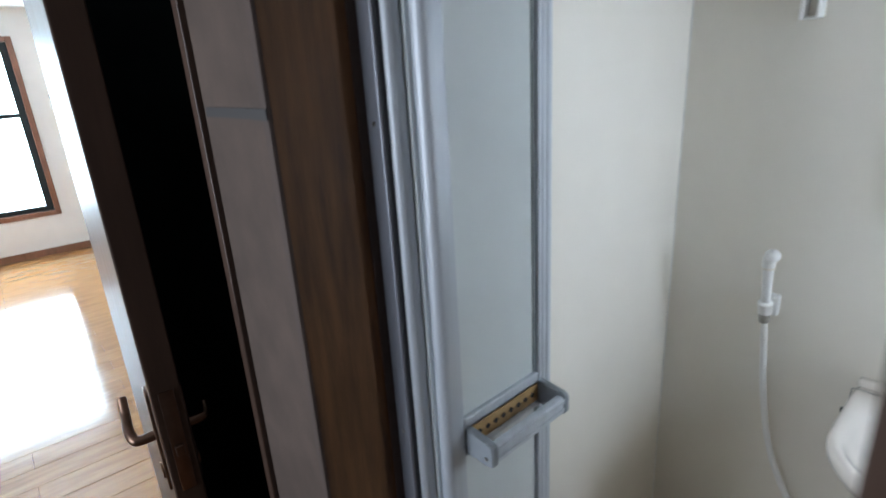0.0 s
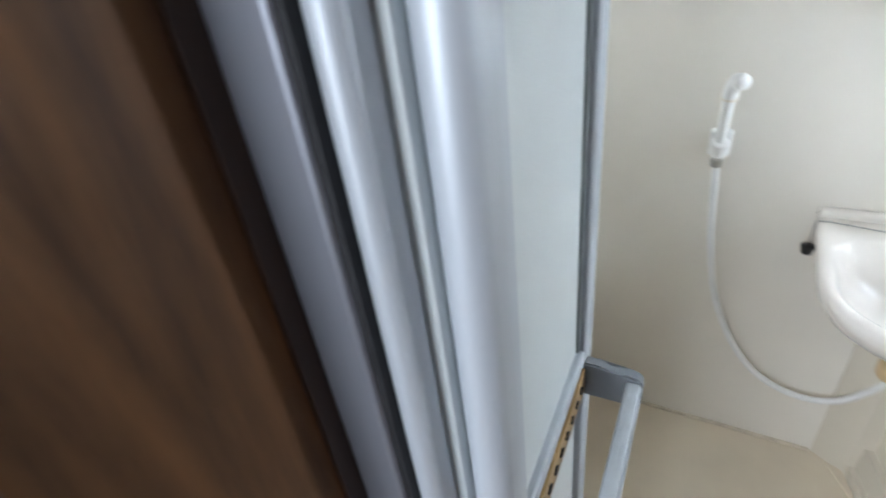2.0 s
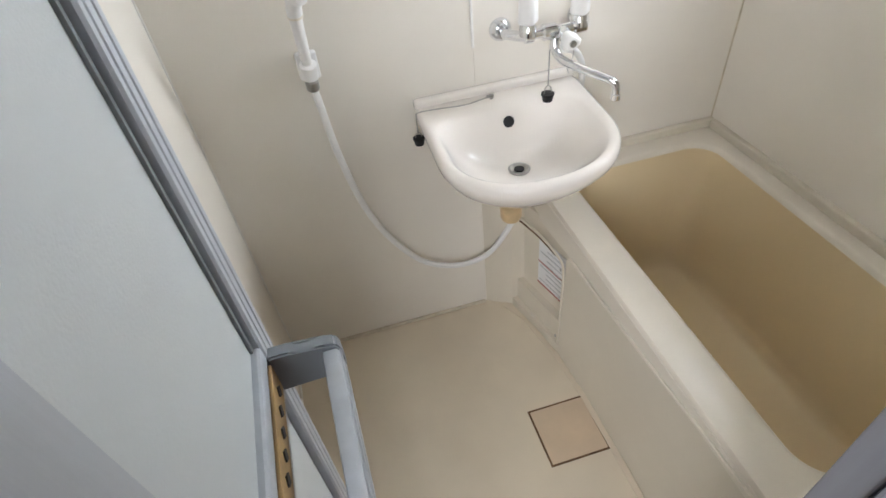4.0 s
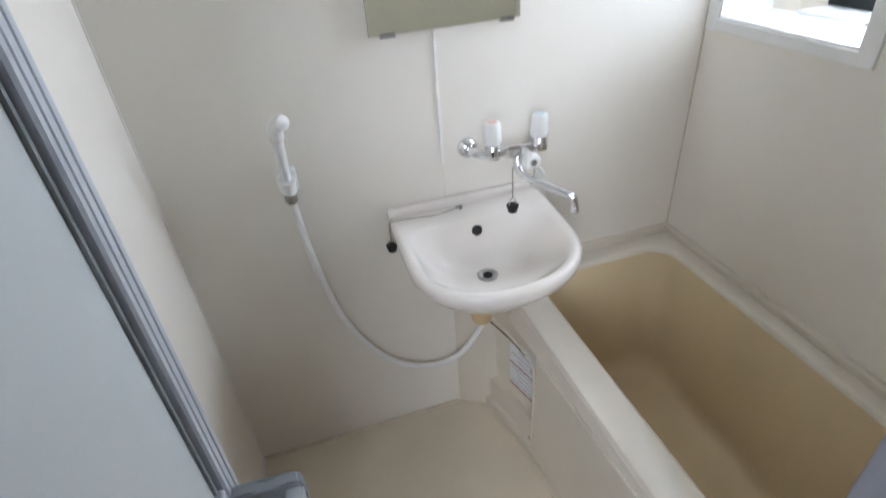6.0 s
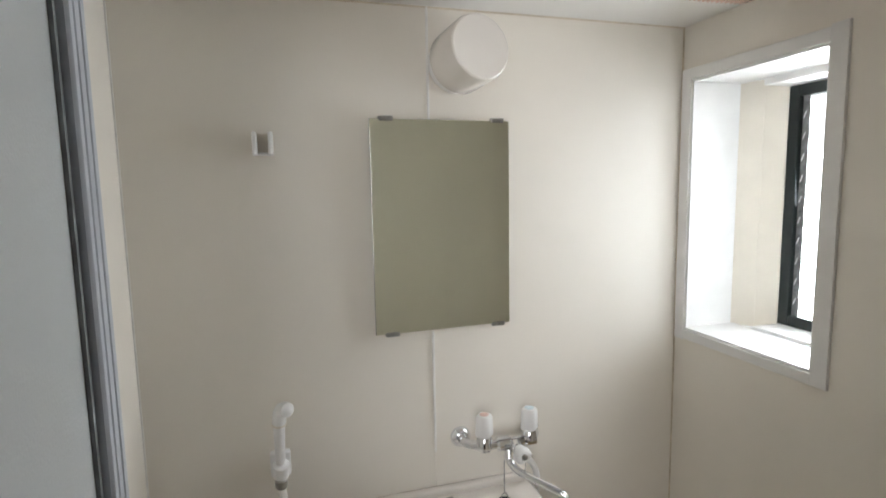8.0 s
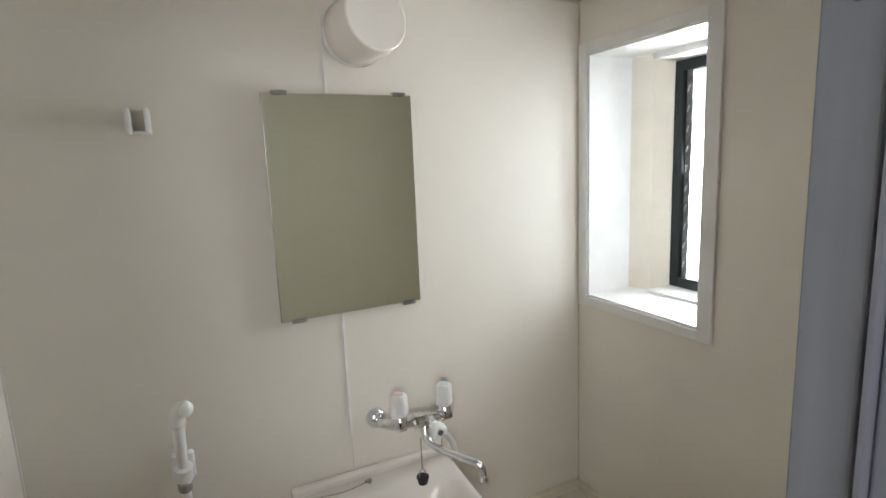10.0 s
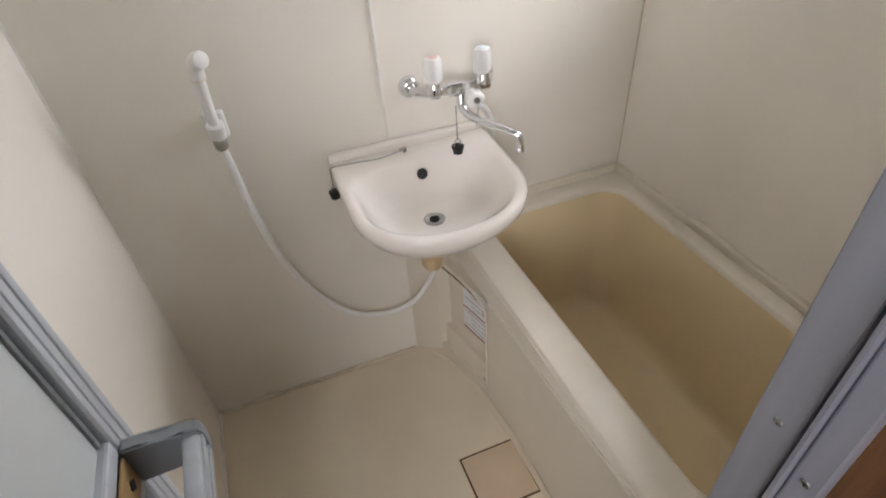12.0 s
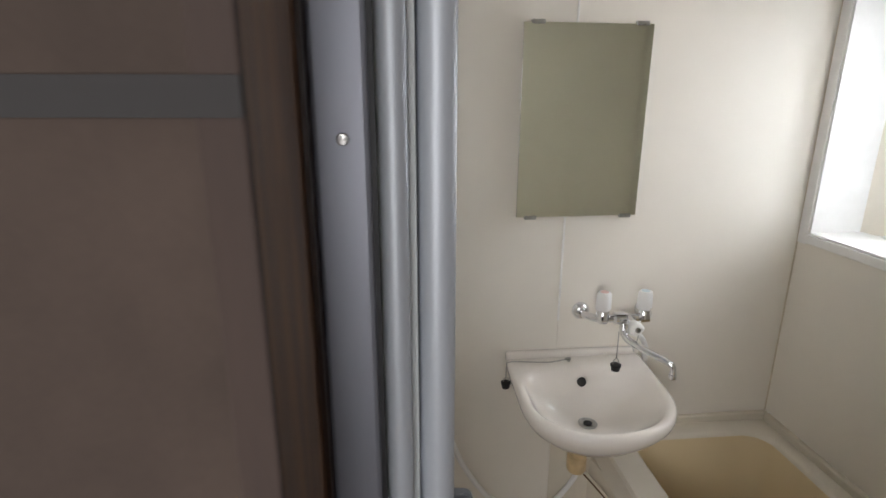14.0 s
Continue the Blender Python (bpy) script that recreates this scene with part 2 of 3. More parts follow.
ceiling = tagged(part("ceiling", box(-0.03, W + 0.16, D - 0.05, 0.03, H, H + 0.03), CEIL), "off-white flat panelled bathroom ceiling", "ceiling", kind="structure")
bath_floor = tagged(part("floor_bath", boxes((-0.03, W, D - 0.05, 0.03, -0.06, 0.0)), FLOOR), "cream moulded waterproof bathroom floor", "floor", kind="structure")
cove = structure("trim_corner", "thin sealant beads along the bathroom corners", "trim")
part("floor_bead", tube([(0.003, -0.004, 0.004), (0.35, -0.004, 0.004), (0.66, -0.004, 0.004)], 0.006, 8, 2), DIRTY, cove, "yellowed floor bead")
part("side_bead", tube([(0.003, -0.004, 0.004), (0.003, -0.5, 0.004), (0.003, -1.04, 0.004)], 0.005, 8, 2), JOINT, cove)
part("corner_bead", box(-0.001, 0.003, -0.003, 0.001, 0.005, H), JOINT, cove)
part("corner_bead", box(W - 0.003, W + 0.001, -0.003, 0.001, 0.54, H), DIRTY, cove, "browned corner bead")
part("ceiling_bead", box(0, W, -0.003, 0.001, H - 0.003, H + 0.001), DIRTY, cove)

# ---- bathroom window ----
window_1 = structure("window_1", "deep white window recess with a dark sash", "window")
TX = W - 0.007
part("trim_side", box(TX, W + 0.002, WY0 - 0.038, WY0, WZ0 - 0.026, WZ1 + 0.035, 0.002), PLASTIC, window_1, "wide white upright trim")
part("trim_side", box(TX + 0.002, W + 0.002, WY1, WY1 + 0.034, WZ0 - 0.03, WZ1 + 0.03, 0.002), PLASTIC, window_1)
part("trim_sill", box(TX + 0.001, W + 0.002, WY0, WY1, WZ0 - 0.026, WZ0, 0.002), PLASTIC, window_1)
part("trim_head", box(TX + 0.001, W + 0.002, WY0, WY1, WZ1, WZ1 + 0.03, 0.002), PLASTIC, window_1)
part("reveal", boxes((W, 1.56, WY1 - 0.006, WY1 - 0.001, WZ0, WZ1), (W, 1.56, WY0 + 0.001, WY0 + 0.006, WZ0, WZ1), (W, 1.56, WY0, WY1, WZ0 + 0.001, WZ0 + 0.006), (W, 1.56, WY0, WY1, WZ1 - 0.006, WZ1 - 0.001)), PLASTIC, window_1, "glossy white recess lining")
part("inner_casing", prism([(1.552, -0.0435), (1.600, -0.080), (1.602, -0.079), (1.641, -0.118), (1.66, -0.118), (1.66, WY1), (1.552, WY1)], WZ0, WZ1), IVORY, window_1, "cream splayed inner casing")
part("inner_casing", boxes((1.552, 1.66, WY0, WY0 + 0.02, WZ0, WZ1), (1.552, 1.66, WY0 + 0.02, -0.12, WZ0 - 0.01, WZ0 + 0.014), (1.552, 1.66, WY0 + 0.02, -0.12, WZ1 - 0.024, WZ1 + 0.01)), PLASTIC, window_1)
FY0, FY1, FZ0, FZ1 = WY0 + 0.02, -0.118, WZ0 + 0.014, WZ1 - 0.024
for row in ((FY1 - 0.030, FY1, FZ0, FZ1), (FY0, FY0 + 0.03, FZ0, FZ1), (FY0 + 0.03, FY1 - 0.03, FZ0, FZ0 + 0.03), (FY0 + 0.03, FY1 - 0.03, FZ1 - 0.03, FZ1)):
    part("sash_bar", box(1.642, 1.682, *row, 0.003), BLACKFRAME, window_1, "dark bronze sash bar")
pane = part("pane", box(1.661, 1.665, FY0 + 0.02, FY1 - 0.02, FZ0 + 0.02, FZ1 - 0.02), GLASS, window_1)
pane.visible_shadow = False
bm = bmesh.new()
rows = 40
edge = [[Vector((1.657, FY1 - 0.030, FZ0 + 0.03 + k * (FZ1 - FZ0 - 0.06) / rows)), Vector((1.657, FY1 - 0.046 - 0.003 * abs(math.sin(k * 0.8)), FZ0 + 0.03 + k * (FZ1 - FZ0 - 0.06) / rows))] for k in range(rows + 1)]
front = [bm.verts.new(p) for r in edge for p in r]
for k in range(rows):
    bm.faces.new((front[2 * k], front[2 * k + 1], front[2 * k + 3], front[2 * k + 2]))
ext = bmesh.ops.extrude_face_region(bm, geom=bm.faces[:])
for v in [g for g in ext["geom"] if isinstance(g, bmesh.types.BMVert)]:
    v.co.x += 0.003
part("patterned_edge", bm, GRIT, window_1, "grey patterned glass edge")
for k in range(10):
    z = FZ0 + 0.06 + k * 0.056
    part("pattern_mark", tube([(1.6555, FY1 - 0.034, z), (1.6552, FY1 - 0.038, z + 0.010), (1.6555, FY1 - 0.041, z + 0.018)], 0.0016, 6, 3), LABEL, window_1)

# ---- outside the bathroom window ----
ground = tagged(part("ground", box(-200, 200, -200, 200, -0.6, -0.5), GROUND), "pale concrete ground outside", "ground", kind="structure")
block_wall = thing("block_wall", (3.2, 1.5, -0.5), "white painted block wall in bright daylight", "wall", kind="structure")
blk = mesh_of(box(-0.10, 0.10, -0.195, 0.195, -0.095, 0.095, 0.006, 1), "block", BLOCK)
part("core", box(3.13, 3.27, -0.8, 3.6, -0.5, 2.9), BLOCK, block_wall)
for r in range(17):
    for c in range(11):
        ob = new("block", blk)
        ob.location = (3.2, -0.6 + c * 0.4 + (r % 2) * 0.2, -0.4 + r * 0.2)
        ob.parent = block_wall
        ob.matrix_parent_inverse = block_wall.matrix_basis.inverted()

# ---- bathtub ----
tub = thing("bathtub", (1.1, -0.5, 0), "beige moulded bathtub with a cream rim and apron", "bathtub")
ZR = 0.52
rings = [rounded(0.802, W - 0.002, D + 0.002, -0.002, 0.004, 0.47), rounded(0.801, W - 0.002, D + 0.002, -0.002, 0.004, ZR - 0.008), rounded(0.806, W - 0.003, D + 0.003, -0.003, 0.006, ZR - 0.001),
         rounded(0.815, W - 0.006, D + 0.006, -0.006, 0.01, ZR), rounded(0.885, 1.343, -0.985, -0.066, 0.07, ZR), rounded(0.893, 1.337, -0.978, -0.072, 0.07, ZR - 0.005), rounded(0.897, 1.333, -0.974, -0.076, 0.07, ZR - 0.016)]
part("rim", loft(rings, cap0=False, cap1=False), RIM, tub, "cream rounded rim", 40)
rings = [rounded(0.897, 1.333, -0.974, -0.076, 0.07, ZR - 0.016), rounded(0.912, 1.326, -0.955, -0.085, 0.075, 0.40), rounded(0.935, 1.316, -0.925, -0.100, 0.085, 0.22), rounded(0.945, 1.311, -0.910, -0.107, 0.085, 0.13),
         rounded(0.957, 1.302, -0.895, -0.118, 0.08, 0.095), rounded(0.985, 1.28, -0.865, -0.145, 0.06, 0.082), rounded(1.05, 1.20, -0.75, -0.25, 0.05, 0.078)]
part("basin", loft(rings, cap0=False), TUB, tub, "beige smooth inner shell", 50)
part("wall_flange", boxes((0.80, W - 0.0005, -0.018, 0.001, ZR - 0.002, 0.545, 0.005), (W - 0.018, W + 0.001, D + 0.002, -0.019, ZR - 0.002, 0.545, 0.005)), APRON, tub, "beige upstand along the wall")
# the apron is bowed in plan towards the basin wall
AP = [(0.742, -0.048), (0.776, -0.16), (0.803, -0.285), (0.817, -0.45), (0.822, -0.68), (0.822, -1.045)]
part("apron", prism(AP[2:] + [(0.85, -1.045), (0.85, -0.285)], -0.001, 0.47), APRON, tub, "cream satin apron panel")
bm = bmesh.new()
lip = []
for y, z in ((-0.03, 0.405), (-0.20, 0.42), (-0.38, 0.443), (-0.67, 0.466), (-0.87, 0.489), (-1.045, 0.50)):
    lip.append([Vector((x, y, zz)) for x, zz in ((0.80, z + 0.004), (0.80, ZR - 0.012), (0.84, ZR - 0.012), (0.84, z), (0.803, z))])
part("apron_lip", loft(lip), RIM, tub, "cream lip under the rim")
part("lip_bead", tube([(0.7985, -0.31, 0.437), (0.7985, -0.50, 0.452), (0.7985, -0.70, 0.469), (0.7985, -0.87, 0.489), (0.7985, -1.04, 0.4995)], 0.0035, 8, 4), RIM, tub, "", 60)
part("corner_column", prism([(0.667, -0.001), (0.742, -0.048), (0.79, -0.048), (0.80, -0.001)], -0.001, 0.47), APRON, tub)
part("pocket_back", prism([(0.783, -0.048), (0.843, -0.280), (0.86, -0.28), (0.85, -0.048)], 0.03, 0.43), APRON, tub, "recessed access pocket")
# Dark brown tube draws the line of shade along the pocket's top.
part("pocket_shade_strip", tube([(0.752, -0.088, 0.404), (0.779, -0.172, 0.397), (0.796, -0.236, 0.384)], 0.0025, 6, 5), GAPBROWN, tub, "thin dark strip painting in the shade above the pocket")
part("pocket_sill", prism([(0.743, -0.048), (0.776, -0.16), (0.803, -0.285), (0.86, -0.285), (0.85, -0.048)], -0.001, 0.035), APRON, tub)
part("pocket_sill", prism([(0.762, -0.048), (0.790, -0.16), (0.815, -0.27), (0.86, -0.27), (0.85, -0.048)], 0.03, 0.12), APRON, tub)
part("pocket_edge", tube([(0.748, -0.07, 0.415), (0.776, -0.16, 0.408), (0.794, -0.24, 0.395), (0.8015, -0.276, 0.36), (0.8015, -0.280, 0.2), (0.8015, -0.280, 0.04)], 0.0035, 8, 6), APRON, tub, "rounded pocket edge", 60)
q = Matrix.Translation((0.8155, -0.180, 0)) @ Matrix.Rotation(radians(14.7), 4, "Z")
for nm, rows, m_, lab in (("sticker", (-0.002, 0.001, -0.062, 0.058, 0.175, 0.355), LABEL, "white printed sticker"), ("sticker_line", (-0.003, 0.0, -0.062, 0.058, 0.262, 0.267), REDLINE, "dark red line"), ("sticker_line", (-0.003, 0.0, -0.062, 0.058, 0.172, 0.178), REDLINE, "dark red line")):
    b_ = box(*rows)
    bmesh.ops.transform(b_, matrix=q, verts=b_.verts)
    part(nm, b_, m_, tub, lab)
for k in range(8):
    b_ = box(-0.003, 0.0, -0.05, 0.02 + 0.03 * (k % 3 == 0), 0.19 + k * 0.019, 0.195 + k * 0.019)
    bmesh.ops.transform(b_, matrix=q, verts=b_.verts)
    part("print_bar", b_, GREYPRINT, tub)
for p in ((0.802, -0.262, 0.35), (0.803, -0.262, 0.06)):
    part("screw", lathe([(0.0, 0), (0.005, 0), (0.004, 0.003), (0, 0.003)], p, (-1, 0.2, 0), 12), STEEL, tub)
part("floor_curb", prism([(0.70, -0.03), (0.75, -0.12), (0.785, -0.285), (0.80, -0.45), (0.805, -0.68), (0.805, -1.045), (0.82, -1.045), (0.82, -0.68), (0.80, -0.285), (0.74, -0.04)], -0.001, 0.004), FLOOR, tub)

# ---- floor drain ----
drain_cover = thing("floor_drain_cover", (0.72, -0.53, 0), "square cream drain cover set in the floor", "drain cover")
part("gap", box(0.6355, 0.8065, -0.6165, -0.4455, 0.0004, 0.0016), GAPBROWN, drain_cover, "dark brown gap")
part("plate", box(0.641, 0.801, -0.611, -0.451, 0.0006, 0.003, 0.001), COVER, drain_cover)

# ---- washbasin ----
basin = thing("washbasin", (0.711, 0, 0.79), "small white ceramic wall washbasin", "washbasin")
CX = 0.711


def d_ring(cy, half, back, front, z_back, z_front, pb=5.0, pf=2.2, n=64):
    out = []
    for k in range(n):
        a = 2 * math.pi * k / n
        c, s = math.cos(a), math.sin(a)
        p = pb if s > 0 else pf
        r = (abs(c) ** p + abs(s) ** p) ** (-1 / p)
        y = cy + r * s * (back if s > 0 else front)
        u = min(1, max(0, -y / 0.38))
        out.append(Vector((CX + r * c * half, min(y, -0.001), z_back + (z_front - z_back) * u)))
    return out


rings = [d_ring(-0.13, 0.05, 0.08, 0.06, 0.612, 0.610, 4), d_ring(-0.15, 0.115, 0.10, 0.12, 0.622, 0.624, 5), d_ring(-0.18, 0.150, 0.15, 0.150, 0.653, 0.655, 7), d_ring(-0.21, 0.184, 0.20, 0.155, 0.70, 0.69, 10),
         d_ring(-0.215, 0.206, 0.214, 0.174, 0.752, 0.722, 14), d_ring(-0.215, 0.210, 0.214, 0.179, 0.775, 0.738, 14), d_ring(-0.215, 0.208, 0.214, 0.177, 0.785, 0.749, 14), d_ring(-0.215, 0.201, 0.210, 0.171, 0.789, 0.756, 12),
         d_ring(-0.22, 0.190, 0.136, 0.153, 0.785, 0.756, 6), d_ring(-0.22, 0.180, 0.128, 0.144, 0.776, 0.749, 5), d_ring(-0.22, 0.171, 0.120, 0.134, 0.755, 0.732, 4.5), d_ring(-0.215, 0.150, 0.105, 0.110, 0.715, 0.708, 4),
         d_ring(-0.205, 0.115, 0.077, 0.090, 0.678, 0.676, 3), d_ring(-0.195, 0.07, 0.045, 0.055, 0.662, 0.662, 2.4), d_ring(-0.186, 0.024, 0.024, 0.024, 0.656, 0.656, 2)]
part("bowl", loft(rings), CERAMIC, basin, "glossy white bowl", 60)
part("back_ledge", box(0.504, 0.918, -0.028, -0.0008, 0.776, 0.802, 0.008, 3), CERAMIC, basin, "", 40)
part("drain_ring", lathe([(0.010, 0.0), (0.026, 0.0), (0.027, 0.003), (0.022, 0.005), (0.017, 0.003), (0.012, 0.0005)], (0.709, -0.186, 0.656)), STEEL, basin, "steel drain ring", 40)
# Both holes are solid black pieces, their inner darkness painted on.
part("drain_hole", lathe([(0.0, 0), (0.012, 0), (0.012, 0.0025), (0, 0.0025)], (0.709, -0.186, 0.6572)), BLACK, basin, "black disc for the shade of the drain hole")
part("overflow", lathe([(0.0, 0), (0.013, 0.0), (0.014, 0.004), (0.009, 0.006), (0.0, 0.004)], (0.713, -0.103, 0.742), (0, -1, 0.35)), BLACK, basin, "black inset for the shade of the overflow hole", 40)
part("trap_pipe", lathe([(0.026, 0.0), (0.030, 0.01), (0.030, 0.05), (0.024, 0.055), (0.024, 0.12), (0.04, 0.13), (0.04, 0.18)], (0.722, -0.095, 0.43), (0, 0, 1)), PIPE, basin, "yellowed plastic trap pipe", 40)
part("chain_post", tube([(0.688, -0.052, 0.784), (0.690, -0.056, 0.794), (0.676, -0.062, 0.796)], 0.004, 8, 4), STEEL, basin)
part("chain", tube([(0.678, -0.062, 0.795), (0.62, -0.066, 0.790), (0.56, -0.062, 0.792), (0.506, -0.055, 0.790), (0.4995, -0.054, 0.775), (0.499, -0.054, 0.735)], 0.0016, 6, 5), STEEL, basin, "thin steel ball chain")
part("stopper", lathe([(0.0, 0), (0.011, 0.0), (0.0135, 0.013), (0.0145, 0.015), (0.0145, 0.019), (0.0, 0.021)], (0.499, -0.054, 0.705)), BLACK, basin, "black rubber plug", 40)
part("stopper_ring", tube([(0.491, -0.054, 0.724), (0.493, -0.054, 0.734), (0.499, -0.054, 0.738), (0.505, -0.054, 0.734), (0.507, -0.054, 0.724)], 0.0011, 6, 4), STEEL, basin)

# ---- mixer tap ----
tap = thing("mixer_tap", (0.80, -0.01, 0.925), "chrome two-handle wall mixer tap with a swivel spout", "tap")
BODY_Y = -0.085
for x, sgn in ((0.732, 1), (0.928, -1)):
    part("rosette", lathe([(0.0, 0), (0.027, 0.0), (0.026, 0.006), (0.018, 0.014), (0.013, 0.016), (0.013, 0.03), (0, 0.03)], (x, -0.001, 0.925), (0, -1, 0)), CHROME, tap, "", 40)
    part("crank_arm", tube([(x, -0.02, 0.925), (x + sgn * 0.004, -0.045, 0.926), (x + sgn * 0.030, BODY_Y + 0.005, 0.930), (x + sgn * 0.045, BODY_Y, 0.932)], 0.0115, 12, 5), CHROME, tap, "", 60)
part("body", lathe([(0.0, 0), (0.016, 0.002), (0.017, 0.02), (0.012, 0.024), (0.012, 0.04), (0.018, 0.046), (0.018, 0.075), (0.012, 0.08), (0.012, 0.095), (0.012, 0.115), (0.017, 0.12), (0.016, 0.146), (0.0, 0.148)], (0.757, BODY_Y, 0.932), (1, 0, 0)), CHROME, tap, "", 40)
for x, dot in ((0.767, REDDOT), (0.889, BLUEDOT)):
    part("stem", lathe([(0.0, 0), (0.018, 0), (0.018, 0.022), (0.012, 0.03), (0.0, 0.03)], (x, BODY_Y, 0.932)), CHROME, tap, "", 40)
    ring = []
    for z, r in ((0.960, 0.0185), (0.963, 0.021), (1.006, 0.0195), (1.013, 0.0165), (1.014, 0.012)):
        ring.append([Vector((x + r * (1 + 0.10 * math.cos(4 * a)) * math.cos(a), BODY_Y + r * (1 + 0.10 * math.cos(4 * a)) * math.sin(a), z)) for a in [2 * math.pi * k / 40 for k in range(40)]])
    handle = part("handle", loft(ring), PLASTIC, tap, "white fluted plastic handle", 50)
    part("cap", lathe([(0.0, 0), (0.012, 0.0), (0.011, 0.0015), (0.0, 0.002)], (x, BODY_Y, 1.0135)), dot, handle, "coloured marker disc")
part("diverter_body", lathe([(0.0, 0), (0.015, 0.0), (0.015, 0.03), (0.012, 0.034), (0, 0.034)], (0.846, BODY_Y - 0.008, 0.927), (0, -1, -0.1)), CHROME, tap, "", 40)
ring = [[Vector((0.846 + r * (1 + 0.12 * math.cos(3 * a)) * math.cos(a), BODY_Y - dy, 0.921 + r * (1 + 0.12 * math.cos(3 * a)) * math.sin(a))) for a in [2 * math.pi * k / 36 for k in range(36)]] for r, dy in ((0.017, 0.036), (0.021, 0.040), (0.020, 0.056), (0.014, 0.062), (0.010, 0.0625))]
knob = part("diverter_knob", loft(ring), PLASTIC, tap, "white lobed diverter knob", 50)
part("knob_centre", lathe([(0.0, 0), (0.008, 0.0), (0.007, 0.004), (0, 0.005)], (0.846, BODY_Y - 0.0622, 0.921), (0, -1, 0), 16), STEEL, knob)
part("spout", tube([(0.832, BODY_Y, 0.92), (0.830, -0.094, 0.893), (0.838, -0.112, 0.875), (0.862, -0.142, 0.864), (0.900, -0.182, 0.852), (0.918, -0.200, 0.845), (0.926, -0.208, 0.834), (0.928, -0.210, 0.806)], (0.0105, 0.0085), 14, 6), CHROME, tap, "long curved chrome spout", 60)
part("spout_tip", lathe([(0.0095, 0), (0.0105, 0.001), (0.0105, 0.012), (0.0085, 0.014)], (0.928, -0.210, 0.802)), CHROME, tap, "", 40)
part("chain", tube([(0.806, -0.118, 0.905), (0.806, -0.118, 0.86), (0.806, -0.118, 0.822)], 0.0015, 6, 3), STEEL, tap, "thin steel ball chain")
part("chain", tube([(0.850, -0.145, 0.905), (0.856, -0.13, 0.88), (0.872, -0.075, 0.84), (0.885, -0.06, 0.81)], 0.0012, 6, 4), STEEL, tap)
part("stopper", lathe([(0.0, 0), (0.0115, 0.0), (0.014, 0.013), (0.0155, 0.015), (0.0155, 0.019), (0.0, 0.021)], (0.806, -0.118, 0.783)), BLACK, tap, "black rubber plug", 40)
part("stopper_ring", tube([(0.797, -0.118, 0.802), (0.799, -0.118, 0.815), (0.806, -0.118, 0.821), (0.813, -0.118, 0.815), (0.815, -0.118, 0.802)], 0.0011, 6, 4), STEEL, tap)

# ---- hand shower ----
shower = thing("hand_shower", (0.285, -0.05, 0.92), "white plastic hand shower hung on a wall bracket", "shower")
part("bracket", box(0.262, 0.308, -0.022, -0.0008, 0.905, 0.965, 0.006, 3), PLASTIC, shower, "white wall bracket", 40)
part("clip", lathe([(0.014, 0), (0.0175, 0.002), (0.0185, 0.034), (0.016, 0.036)], (0.285, -0.044, 0.920), (0.05, -0.3, 1)), PLASTIC, shower, "", 40)
part("grip", tube([(0.285, -0.046, 0.925), (0.286, -0.056, 0.985), (0.287, -0.068, 1.040), (0.288, -0.076, 1.066)], (0.0105, 0.0135), 16, 6), PLASTIC, shower, "tapered white handle", 60)
part("spray_head", tube([(0.288, -0.076, 1.060), (0.290, -0.081, 1.080), (0.296, -0.092, 1.096), (0.304, -0.104, 1.101)], (0.0150, 0.0165), 16, 5), PLASTIC, shower, "rounded white spray head", 60)
part("spray_cap", lathe([(0.0, 0), (0.014, 0.0), (0.0165, 0.004), (0.0155, 0.011), (0.008, 0.017), (0, 0.018)], (0.302, -0.102, 1.101), (0.5, -0.8, 0.1)), PLASTIC, shower, "", 40)
part("neck_ring", lathe([(0.0125, 0), (0.0158, 0.002), (0.0158, 0.006), (0.0125, 0.008)], (0.288, -0.0745, 1.056), (0.03, -0.25, 1)), IVORY, shower, "", 40)
part("collar", lathe([(0.0, 0), (0.0125, 0.0), (0.0145, 0.003), (0.0145, 0.022), (0.011, 0.025), (0, 0.025)], (0.2845, -0.042, 0.893), (0.02, -0.2, 1)), STEEL, shower, "dull metal hose collar", 40)
part("hose", tube([(0.2845, -0.042, 0.898), (0.288, -0.036, 0.86), (0.302, -0.03, 0.70), (0.335, -0.03, 0.53), (0.39, -0.03, 0.395), (0.47, -0.03, 0.285), (0.57, -0.03, 0.235), (0.66, -0.035, 0.25), (0.72, -0.04, 0.32), (0.757, -0.05, 0.41), (0.80, -0.04, 0.53), (0.88, -0.02, 0.60), (0.934, -0.018, 0.70), (0.938, -0.03, 0.79), (0.905, -0.055, 0.855), (0.855, -0.08, 0.885), (0.825, -0.088, 0.90)], 0.0085, 12, 6), PLASTIC, shower, "white flexible hose", 60)

# ---- mirror, hook, lamp, vent ----
mirror = thing("wall_mirror", (0.695, 0, 1.22), "frameless rectangular wall mirror held by metal clips", "mirror")
glass = box(0.519, 0.870, -0.009, -0.004, 1.219, 1.730, 0.0008, 1)
bmesh.ops.rotate(glass, cent=(0.870, -0.0065, 1.47), matrix=Matrix.Rotation(radians(1.4), 3, "Z"), verts=glass.verts)
part("glass", glass, MIRROR, mirror)
part("backing", box(0.523, 0.866, -0.004, -0.0005, 1.221, 1.728), GREYP, mirror)
part("edge", box(0.5184, 0.5192, -0.0175, -0.012, 1.219, 1.730), CHROME, mirror)
